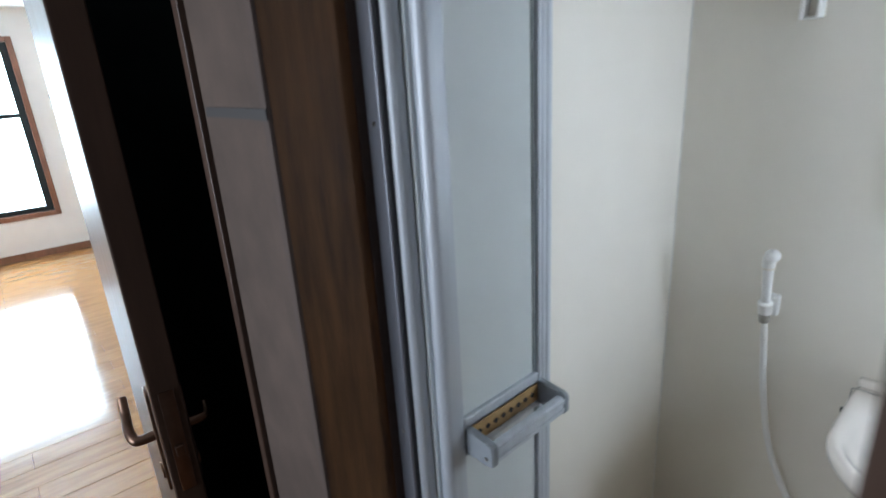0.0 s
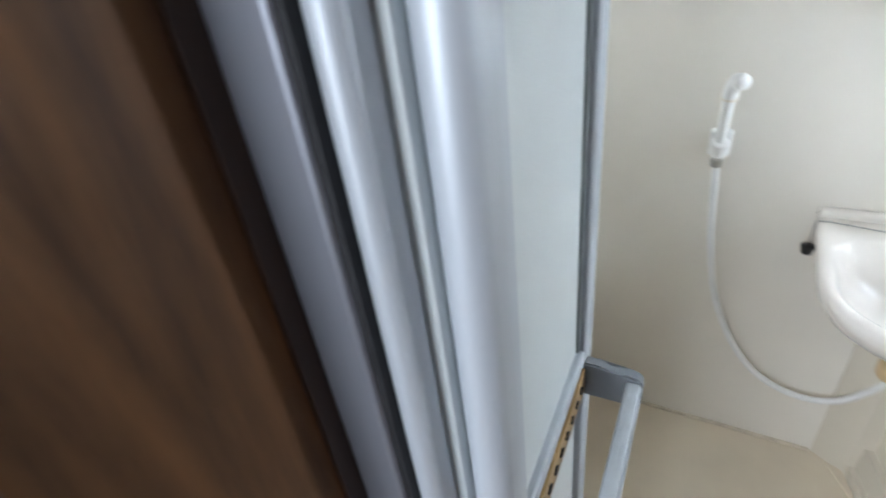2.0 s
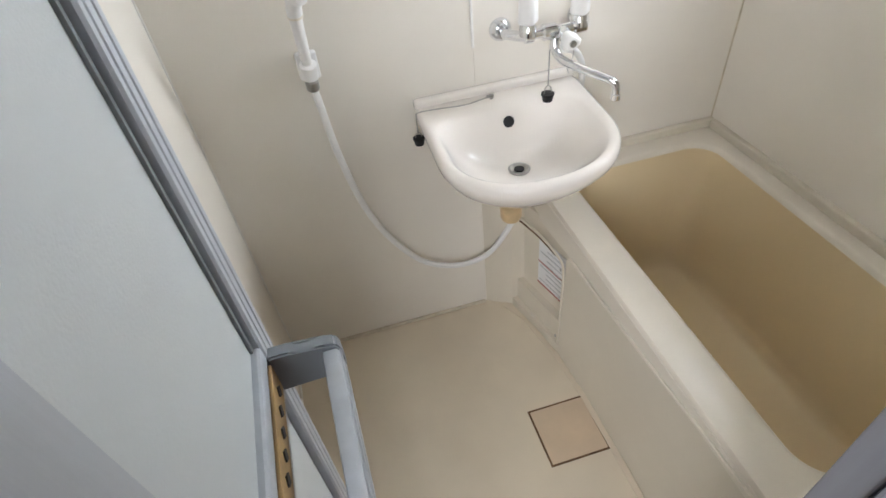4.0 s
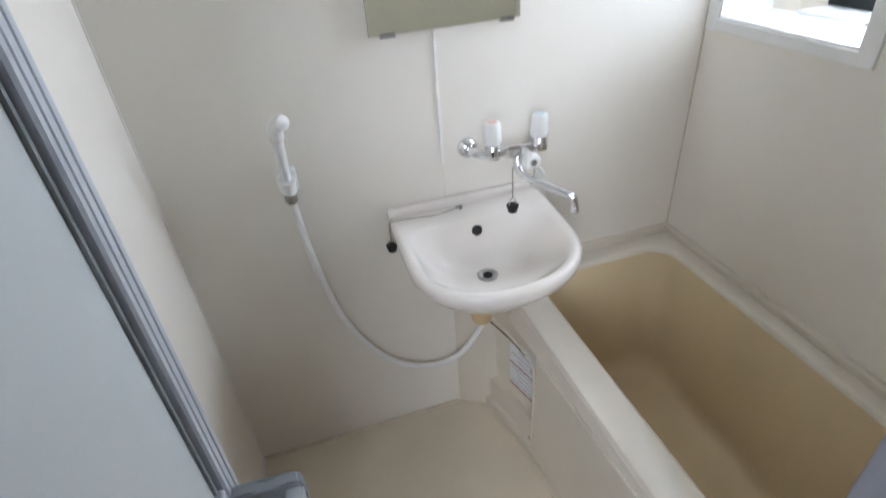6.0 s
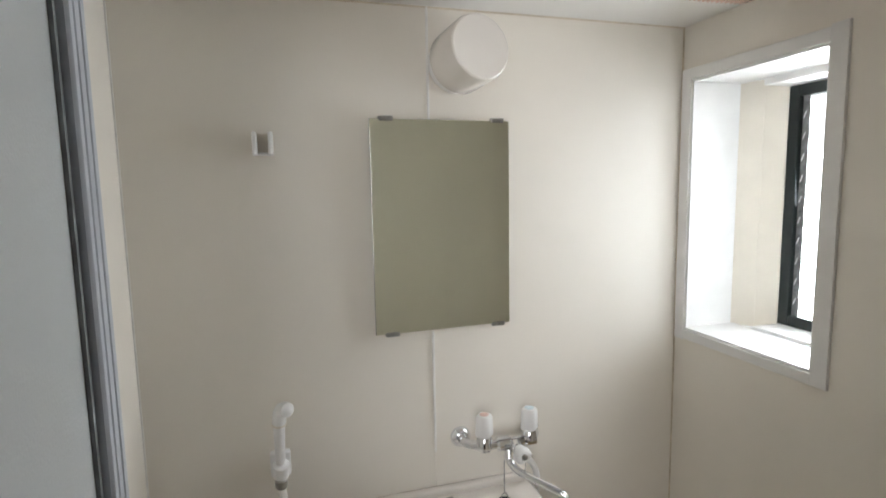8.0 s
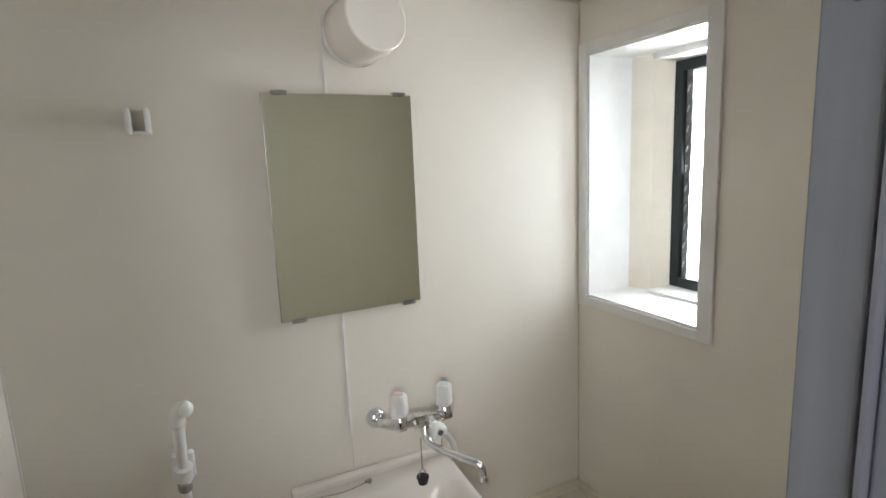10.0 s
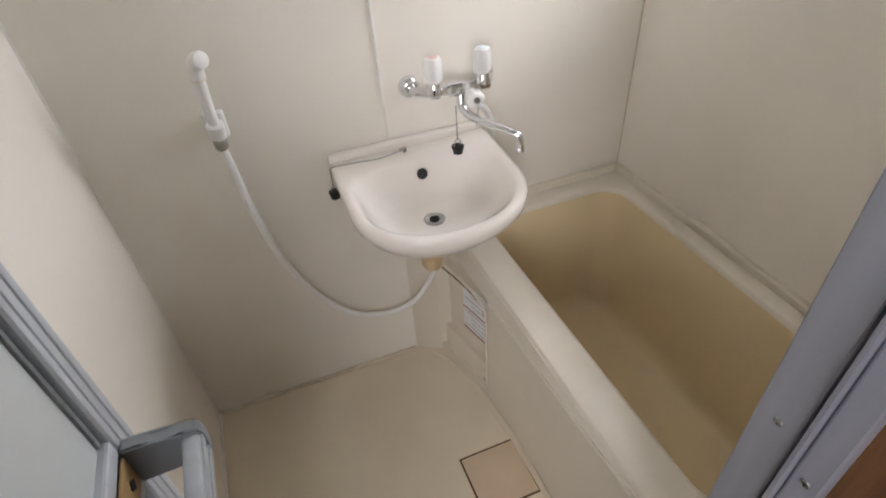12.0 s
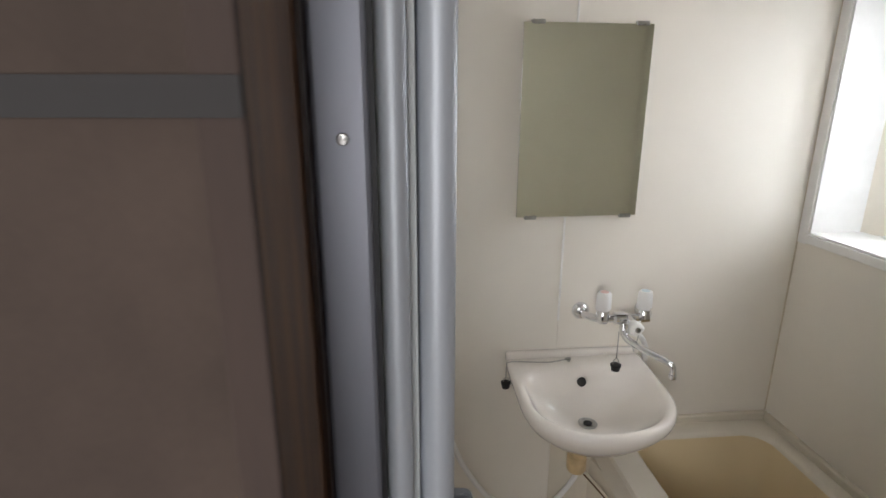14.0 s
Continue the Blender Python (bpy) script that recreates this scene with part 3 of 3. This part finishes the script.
for x, z, s in ((0.558, 1.7255, 1), (0.838, 1.7255, 1), (0.560, 1.2125, -1), (0.838, 1.2125, -1)):
    part("clip", box(x - 0.017, x + 0.017, -0.0125 - (0.007 if x < 0.6 else 0.0), -0.0005, z, z + 0.011, 0.002), STEEL, mirror, "small metal clip")

hook = thing("wall_hook", (0.285, 0, 1.66), "white plastic shower hook on the wall", "hook")
part("base", box(0.263, 0.308, -0.006, -0.0005, 1.648, 1.694, 0.003), IVORY, hook, "", 40)
for x in (0.264, 0.297):
    part("prong", box(x, x + 0.0105, -0.040, -0.004, 1.646, 1.696, 0.004, 3), PLASTIC, hook, "", 40)
part("lower_lip", box(0.272, 0.300, -0.030, -0.004, 1.646, 1.652, 0.002), PLASTIC, hook, "", 40)

lamp = thing("wall_lamp", (0.735, 0, 1.86), "round white glass wall lamp, switched off", "lamp")
part("base", lathe([(0.0, 0), (0.068, 0), (0.070, 0.006), (0.066, 0.02), (0.0, 0.022)], (0.735, -0.0005, 1.862), (0, -1, 0), 40), PLASTIC, lamp, "", 40)
part("shade", lathe([(0.072, 0.0), (0.0755, 0.006), (0.076, 0.05), (0.075, 0.101), (0.0735, 0.107), (0.070, 0.1095), (0.066, 0.1085), (0.0, 0.110)], (0.735, -0.014, 1.862), (0.20, -1, 0.14), 48), CERAMIC, lamp, "frosted white drum shade", 40)

vent = thing("ceiling_vent", (1.2, -0.35, H), "faded pink ventilation grille on the ceiling", "vent")
VX0, VX1, VY0, VY1 = 1.03, 1.33, -0.565, -0.265
part("frame", boxes((VX0, VX0 + 0.075, VY0, VY1, H - 0.028, H - 0.0005, 0.004), (VX1 - 0.006, VX1, VY0, VY1, H - 0.028, H - 0.0005, 0.002), (VX0 + 0.075, VX1 - 0.006, VY0, VY0 + 0.02, H - 0.028, H - 0.0005, 0.003)), PINKISH, vent)
# Solid black block gives the slat gaps their shade by colour.
part("backing", box(VX0 + 0.075, VX1 - 0.006, VY0 + 0.02, VY1 - 0.006, H - 0.0275, H - 0.0005), BLACK, vent, "black backing for the shade behind the slats")
for k in range(18):
    x = VX0 + 0.080 + k * 0.0118
    part("slat", box(x, x + 0.0030, VY0 + 0.01, VY1 + 0.006 * math.sin(k / 17 * math.pi), H - 0.0305, H - 0.002, 0.0008, 1), PINKISH, vent)

# ---- folding door ----
ZD0, ZD1 = 0.07, 1.86
frame_1 = structure("door_frame", "anodised aluminium frame of the folding bathroom door", "door frame")
part("jamb", boxes((0.134, 0.166, -1.140, -1.12, 0.05, 1.90, 0.003), (0.134, 0.150, -1.121, -1.05, 0.05, 1.90)), ALUP, frame_1, "left aluminium jamb")
part("gasket", box(0.1655, 0.1695, -1.136, -1.118, 0.06, 1.88), SEAL, frame_1, "black brush seal")
part("jamb", boxes((0.685, 0.700, -1.082, -1.046, 0.05, 1.90, 0.002), (0.690, 0.700, -1.112, -1.082, 0.05, 1.90), (0.679, 0.692, -1.0895, -1.0865, 0.05, 1.90), (0.687, 0.700, -1.113, -1.091, 0.05, 1.90, 0.002)), ALUP, frame_1, "right aluminium jamb with a fin")
part("head", boxes((0.134, 0.70, -1.14, -1.046, 1.88, 1.92, 0.003)), ALUP, frame_1)
part("threshold", boxes((0.134, 0.70, -1.14, -1.046, 0.0, 0.06, 0.004)), ALUP, frame_1)
for z in (1.065, 1.522, 0.55):
    part("screw", lathe([(0.0, 0), (0.0038, 0.0), (0.003, 0.0015), (0, 0.0018)], (0.151, -1.1402, z), (0, -1, 0), 12), STEEL, frame_1)
for y, z in ((-1.066, 1.052), (-1.066, 1.35), (-1.102, 1.02), (-1.066, 0.7), (-1.066, 1.65)):
    part("screw", lathe([(0.0, 0), (0.0042, 0.0), (0.0034, 0.0016), (0.0012, 0.0018), (0.001, 0.0004), (0, 0.0004)], (0.6848 if y > -1.08 else 0.6868, y, z), (-1, 0, 0), 14), STEEL, frame_1)


def stile(y0, y1, depth, ribs):
    """The plan of an upright door profile with a rounded nose at y0 and a flat end at y1, centred on x 0."""
    r = depth / 2
    out = [(r * math.cos(math.pi * k / 10), y0 + r - r * math.sin(math.pi * k / 10)) for k in range(11)]
    out += [(-r, y1), (r - 0.002, y1), (r, y1 - 0.002)]
    if ribs:
        for y in (y1 - 0.010, y1 - 0.022):
            out += [(r, y + 0.002), (r - 0.0012, y + 0.001), (r - 0.0012, y - 0.001), (r, y - 0.002)]
    return out


def leaf(name, near, far, label, handle, depth, width):
    """One leaf of the folding door, upright, from its near edge to its folded edge."""
    a, b = Vector((*near, 0)), Vector((*far, 0))
    length = (b - a).length
    ang = math.atan2(-(b - a).x, (b - a).y)
    m = Matrix.Translation(a) @ Matrix.Rotation(ang, 4, "Z")
    ob = thing(name, (a.x, a.y, ZD0), label, "door")

    def put(nm, bm_, mat_, lab="", sm=None, parent=ob):
        bmesh.ops.transform(bm_, matrix=m, verts=bm_.verts)
        return part(nm, bm_, mat_, parent, lab, sm)

    put("stile", prism(stile(0.0, width, depth, False), ZD0, ZD1), ALU, "rounded aluminium stile", 40)
    far_bm = prism(stile(0.0, 0.042, 0.026, True), ZD0, ZD1)
    bmesh.ops.transform(far_bm, matrix=Matrix.Translation((0, length, 0)) @ Matrix.Scale(-1, 4, (0, 1, 0)), verts=far_bm.verts)
    put("stile", far_bm, ALU, "ribbed aluminium stile", 40)
    put("panel", box(-0.005, 0.005 if handle else 0.0085, width - 0.006, length - 0.044, ZD0 + 0.03, ZD1 - 0.03), PANEL, "pale grey-green frosted panel")
    # Added strip: the shadow at the panel's far edge put into grey.
    put("seal", box(0.0045, 0.0075, length - 0.0485, length - 0.0445, 1.087, ZD1 - 0.046), SHADEGREY, "grey strip for the shadow where panel meets stile")
    put("rail", box(-0.012, 0.012, width, length - 0.042, ZD0, ZD0 + 0.045, 0.003), ALU)
    put("rail", box(-0.012, 0.012, width, length - 0.042, ZD1 - 0.045, ZD1, 0.003), ALU)
    put("rail", box(-0.0125, 0.0125, width, length - 0.042, 1.068, 1.086, 0.003), ALU, "slim middle rail")
    put("rail", box(-0.0125, 0.0125, width, length - 0.042, 1.018, 1.034, 0.003), ALU, "slim middle rail")
    if not handle:
        # Added piece: panel colour brought forward in the gap, where light reaches it.
        put("panel_stand_in", box(0.0075, 0.0145, 0.022, 0.060, ZD0, ZD1, 0.001), PANEL, "added pale strip standing in for the lit inner panel")
    if handle:
        put("screw", lathe([(0.0, 0), (0.004, 0.0), (0.003, 0.0012), (0, 0.0014)], (0.056, 0.0362, 1.040), (0, -1, 0), 12), STEEL)
        y0, y1 = 0.036, length - 0.032
        rings_ = []
        for yy in (y0, y1 - 0.013):
            bm_ = bmesh.new()
            prof = [(0.012, 1.071), (0.028, 1.071), (0.036, 1.066), (0.058, 1.067), (0.066, 1.064), (0.069, 1.058), (0.069, 1.032), (0.066, 1.028), (0.058, 1.026), (0.040, 1.030), (0.012, 1.026)]
            loft([[Vector((x, yy, z)) for x, z in prof], [Vector((x, yy + 0.013, z)) for x, z in prof]], bm=bm_)
            bmesh.ops.bevel(bm_, geom=bm_.edges[:], offset=0.0018, segments=2, affect="EDGES")
            put("handle_bracket", bm_, GREYP, "grey plastic handle end", 35)
        put("handle_bar", boxes((0.053, 0.067, y0 + 0.012, y1 - 0.012, 1.030, 1.061, 0.003), (0.0665, 0.0685, y0 + 0.012, y1 - 0.012, 1.034, 1.041), (0.0665, 0.0685, y0 + 0.012, y1 - 0.012, 1.050, 1.057)), ALU, "grooved aluminium towel bar", 40)
        strip = put("latch_strip", box(0.011, 0.0145, y0 + 0.014, y1 - 0.014, 1.034, 1.066, 0.001), BRASSY, "brown latch strip with notches")
        n = 8
        for k in range(n):
            yy = y0 + 0.03 + k * (y1 - y0 - 0.06) / (n - 1)
            bm_ = prism([(0, -0.0055), (0.0055, 0), (0, 0.0055), (-0.0055, 0)], 0, 0.0016)
            bmesh.ops.transform(bm_, matrix=Matrix.Translation((0.0143, yy, 1.051)) @ Matrix.Rotation(radians(90), 4, "Y"), verts=bm_.verts)
            put("notch", bm_, SEAL, "", None, strip)
    return ob


leaf("folding_door_leaf", (0.1795, -1.135), (0.1727, -0.858), "inner leaf of the opened folding bathroom door, aluminium and frosted panel", False, 0.017, 0.024)
leaf("folding_door_leaf", (0.208, -1.113), (0.1988, -0.856), "outer leaf of the opened folding bathroom door with a towel-bar handle", True, 0.026, 0.037)

# ---- hall: door lining, papered wall ----
lining = structure("door_lining", "stained plywood lining around the bathroom doorway", "door lining")
part("side_board", box(0.105, 0.131, -1.262, -1.055, FLOOR_HALL, 2.02, 0.001), WOOD, lining, "brown grained side board")
part("side_board", box(0.7005, 0.725, -1.262, -1.055, FLOOR_HALL, 2.02, 0.001), WOOD, lining, "brown grained side board")
part("head_board", box(0.131, 0.7005, -1.262, -1.055, 1.922, 2.02, 0.001), WOOD, lining)
part("stop_bead", box(0.130, 0.134, -1.152, -1.138, FLOOR_HALL, 1.92), DARKWOOD, lining)
# Stands in for papered edge in shadow; the darkening is in its colour.
part("casing", box(0.1165, 0.1325, -1.268, -1.2622, FLOOR_HALL, 2.04, 0.0015), PAPERSHADE, lining, "paper edge strip in a darker tone for its shadow")
part("casing", box(0.694, 0.735, -1.270, -1.2622, FLOOR_HALL, 2.04, 0.0015), DARKWOOD, lining, "dark edge strip")
part("casing", box(0.1325, 0.694, -1.270, -1.2622, 1.99, 2.04, 0.0015), PAPERSHADE, lining)

wall_hall = structure("wall_hall", "taupe papered hall wall with a grey band", "wall")
for row in ((-0.10, 0.105, -1.2625, -1.10, FLOOR_HALL, 2.4), (0.725, 1.45, -1.2625, -1.10, FLOOR_HALL, 2.4), (0.105, 0.725, -1.2625, -1.10, 2.02, 2.4), (0.09, 0.1165, -1.2665, -1.2627, FLOOR_HALL, 2.02)):
    part("paper", box(*row), PAPER, wall_hall)
for row in ((-0.088, 0.09, -1.2645, -1.262, 1.5385, 1.5515), (0.09, 0.1165, -1.2685, -1.262, 1.5385, 1.5515), (0.1165, 0.132, -1.2695, -1.262, 1.5385, 1.5515)):
    part("band", box(*row), BAND, wall_hall, "narrow grey band")
part("edge_trim", box(-0.125, -0.10, -1.272, -1.10, FLOOR_HALL, 2.4, 0.002), DARKWOOD, wall_hall, "dark brown corner trim")
wall_end = tagged(part("wall_hall_end", box(1.45, 1.5, -2.5, -1.10, FLOOR_HALL, 2.4), PAPER), "taupe papered end wall of the hall", "wall", kind="structure")
# The opening is assumed, cut only to let the hall fill in.
wall_opp = tagged(part("wall_hall_far", boxes((-0.98, -0.70, -2.55, -2.5, FLOOR_HALL, 2.4), (0.26, 1.5, -2.55, -2.5, FLOOR_HALL, 2.4), (-0.70, 0.26, -2.55, -2.5, FLOOR_HALL, 0.92), (-0.70, 0.26, -2.55, -2.5, 1.98, 2.4)), PAPER), "unseen taupe papered wall across the hall with an added opening for fill light", "wall", kind="structure")
tagged(part("ceiling_hall", box(-1.06, 1.5, -2.55, -0.6, 2.4, 2.45), CEIL), "pale hall ceiling", "ceiling", kind="structure")
tagged(part("floor_hall", box(-1.06, 1.5, -2.55, -1.10, -0.02, FLOOR_HALL), HALLFLOOR), "brown wooden hall floor", "floor", kind="structure")
# These boards have the recess's shade in their colour, over the pale wall too.
closet = structure("closet_recess", "recess behind the open door, its shade painted near-black", "wall")
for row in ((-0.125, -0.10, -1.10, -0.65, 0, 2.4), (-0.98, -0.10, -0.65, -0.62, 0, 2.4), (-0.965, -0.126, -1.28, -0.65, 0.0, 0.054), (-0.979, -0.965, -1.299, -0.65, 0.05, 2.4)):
    part("board", box(*row), CLOSETSHADE, closet)

# ---- living room beyond ----
wall_div = structure("wall_living_door", "pale wall with the doorway into the living room", "wall")
part("face", boxes((-1.06, -0.98, -1.30, -0.60, 0, 2.4), (-1.06, -0.98, -4.2, -2.16, 0, 2.4), (-1.06, -0.98, -2.16, -1.30, 2.05, 2.4)), LWALL, wall_div)
part("jamb", boxes((-1.07, -0.97, -1.325, -1.30, FLOOR_HALL, 2.05), (-1.07, -0.97, -2.16, -2.135, FLOOR_HALL, 2.05)), DARKWOOD, wall_div, "dark wooden jamb")
XF = -6.06
LY0, LY1, LZ0, LZ1 = -3.10, -1.11, 0.46, 2.10
wall_far = structure("wall_living_far", "pale papered living room wall with a large window", "wall")
part("face", boxes((XF - 0.12, XF, -4.2, 0.2, 0, LZ0), (XF - 0.12, XF, -4.2, 0.2, LZ1, 2.4), (XF - 0.12, XF, -4.2, LY0, LZ0, LZ1), (XF - 0.12, XF, LY1, 0.2, LZ0, LZ1)), LWALL, wall_far)
tagged(part("wall_living_side", box(XF, -1.06, 0.1, 0.2, 0, 2.4), LWALL), "pale papered living room side wall", "wall", kind="structure")
tagged(part("wall_living_near", box(XF, -1.06, -4.2, -4.1, 0, 2.4), LWALL), "pale papered living room wall", "wall", kind="structure")
tagged(part("ceiling_living", box(XF - 0.12, -1.06, -4.2, 0.2, 2.4, 2.45), CEIL), "pale living room ceiling", "ceiling", kind="structure")
skirting = tagged(part("baseboard", boxes((XF, XF + 0.012, -4.1, 0.1, 0.0, 0.07, 0.002), (XF + 0.012, -1.06, 0.088, 0.1, 0.0, 0.07, 0.002)), LWOOD), "brown wooden living room baseboard", "baseboard", kind="structure")
window_2 = structure("window_2", "large bright living room window with dark sashes", "window")
for row in ((LY0, LY0 + 0.06, LZ0, LZ1), (LY1 - 0.06, LY1, LZ0, LZ1), (LY0 + 0.06, LY1 - 0.06, LZ0, LZ0 + 0.05), (LY0 + 0.06, LY1 - 0.06, LZ1 - 0.05, LZ1), (LY0 + 0.06, LY1 - 0.06, 1.40, 1.445), (-2.13, -2.08, LZ0 + 0.05, 1.40)):
    part("sash_bar", box(XF - 0.07, XF - 0.02, *row, 0.004), BLACKFRAME, window_2, "dark sash bar")
for row in ((LY0 - 0.05, LY0, LZ0 - 0.05, LZ1 + 0.05), (LY1, LY1 + 0.05, LZ0 - 0.05, LZ1 + 0.05), (LY0, LY1, LZ0 - 0.05, LZ0), (LY0, LY1, LZ1, LZ1 + 0.05)):
    part("window_casing", box(XF - 0.06, XF + 0.018, *row, 0.004), LWOOD, window_2, "brown wooden casing")
pane2 = part("pane", box(XF - 0.05, XF - 0.046, LY0 + 0.05, LY1 - 0.05, LZ0 + 0.04, LZ1 - 0.04), GLASS, window_2)
pane2.visible_shadow = False
remote = thing("wall_remote", (XF, -0.86, 1.55), "white wall-mounted remote control in a holder", "remote control")
part("holder", box(XF, XF + 0.02, -0.90, -0.83, 1.46, 1.56, 0.004), PLASTIC, remote)
part("screen", box(XF + 0.0195, XF + 0.022, -0.895, -0.835, 1.56, 1.60, 0.002), GREYP, remote, "grey top")

door_2 = thing("living_room_door", (-0.18, -1.385, FLOOR_HALL), "dark brown living room door standing open", "door")
dm = Matrix.Translation((-0.18, -1.388, 0)) @ Matrix.Rotation(radians(-3.8), 4, "Z")


def on_door(nm, bm_, mat_, lab="", sm=None, parent=door_2):
    bmesh.ops.transform(bm_, matrix=dm, verts=bm_.verts)
    return part(nm, bm_, mat_, parent, lab, sm)


on_door("slab", box(-0.76, 0.0, -0.024, 0.024, FLOOR_HALL + 0.01, 2.03, 0.003), DARKWOOD, "dark stained slab")
on_door("latch_plate", box(-0.001, 0.0022, -0.012, 0.012, 0.90, 1.10, 0.001), BRONZE, "worn latch plate", 40)
on_door("latch_bolt", box(0.0, 0.010, -0.007, 0.007, 0.975, 0.995, 0.002), BRONZE)
for s in (-1, 1):
    plate = on_door("handle_plate", box(-0.075, -0.035, min(s * 0.0235, s * 0.029), max(s * 0.0235, s * 0.029), 0.885, 1.085, 0.003), BRONZE, "bronze back plate", 40)
    on_door("lever", tube([(-0.055, s * 0.026, 0.995), (-0.055, s * 0.050, 0.995), (-0.060, s * 0.060, 0.997), (-0.085, s * 0.064, 1.005), (-0.12, s * 0.062, 1.018), (-0.145, s * 0.060, 1.040)][:6 if s < 0 else 4], (0.0095, 0.008), 12, 6), BRONZE, "curved bronze lever", 60)
    on_door("key_rose", lathe([(0.0, 0), (0.016, 0.0), (0.015, 0.004), (0.0, 0.006)], (-0.055, s * 0.028, 0.92), (0, s, 0), 20), BRONZE, "", 40)

# ---- living room floorboards ----
floor_living = structure("floor_living", "glossy orange-brown wooden floorboards", "floor")
part("subfloor", box(XF, -1.06, -4.2, 0.2, -0.05, -0.012), LWOOD, floor_living)
plank = mesh_of(box(-0.0745, 0.0745, -0.4495, 0.4495, -0.012, 0.0, 0.0012, 1), "plank", PLANK)
for r in range(34):
    for c in range(6):
        x, y = XF + 0.075 + r * 0.15, -3.75 + c * 0.9 + 0.45 * (r % 2) - 0.2
        if -4.0 < y < 0.0:
            ob = new("plank", plank)
            ob.location = (x, y, 0.0)
            ob.parent = floor_living
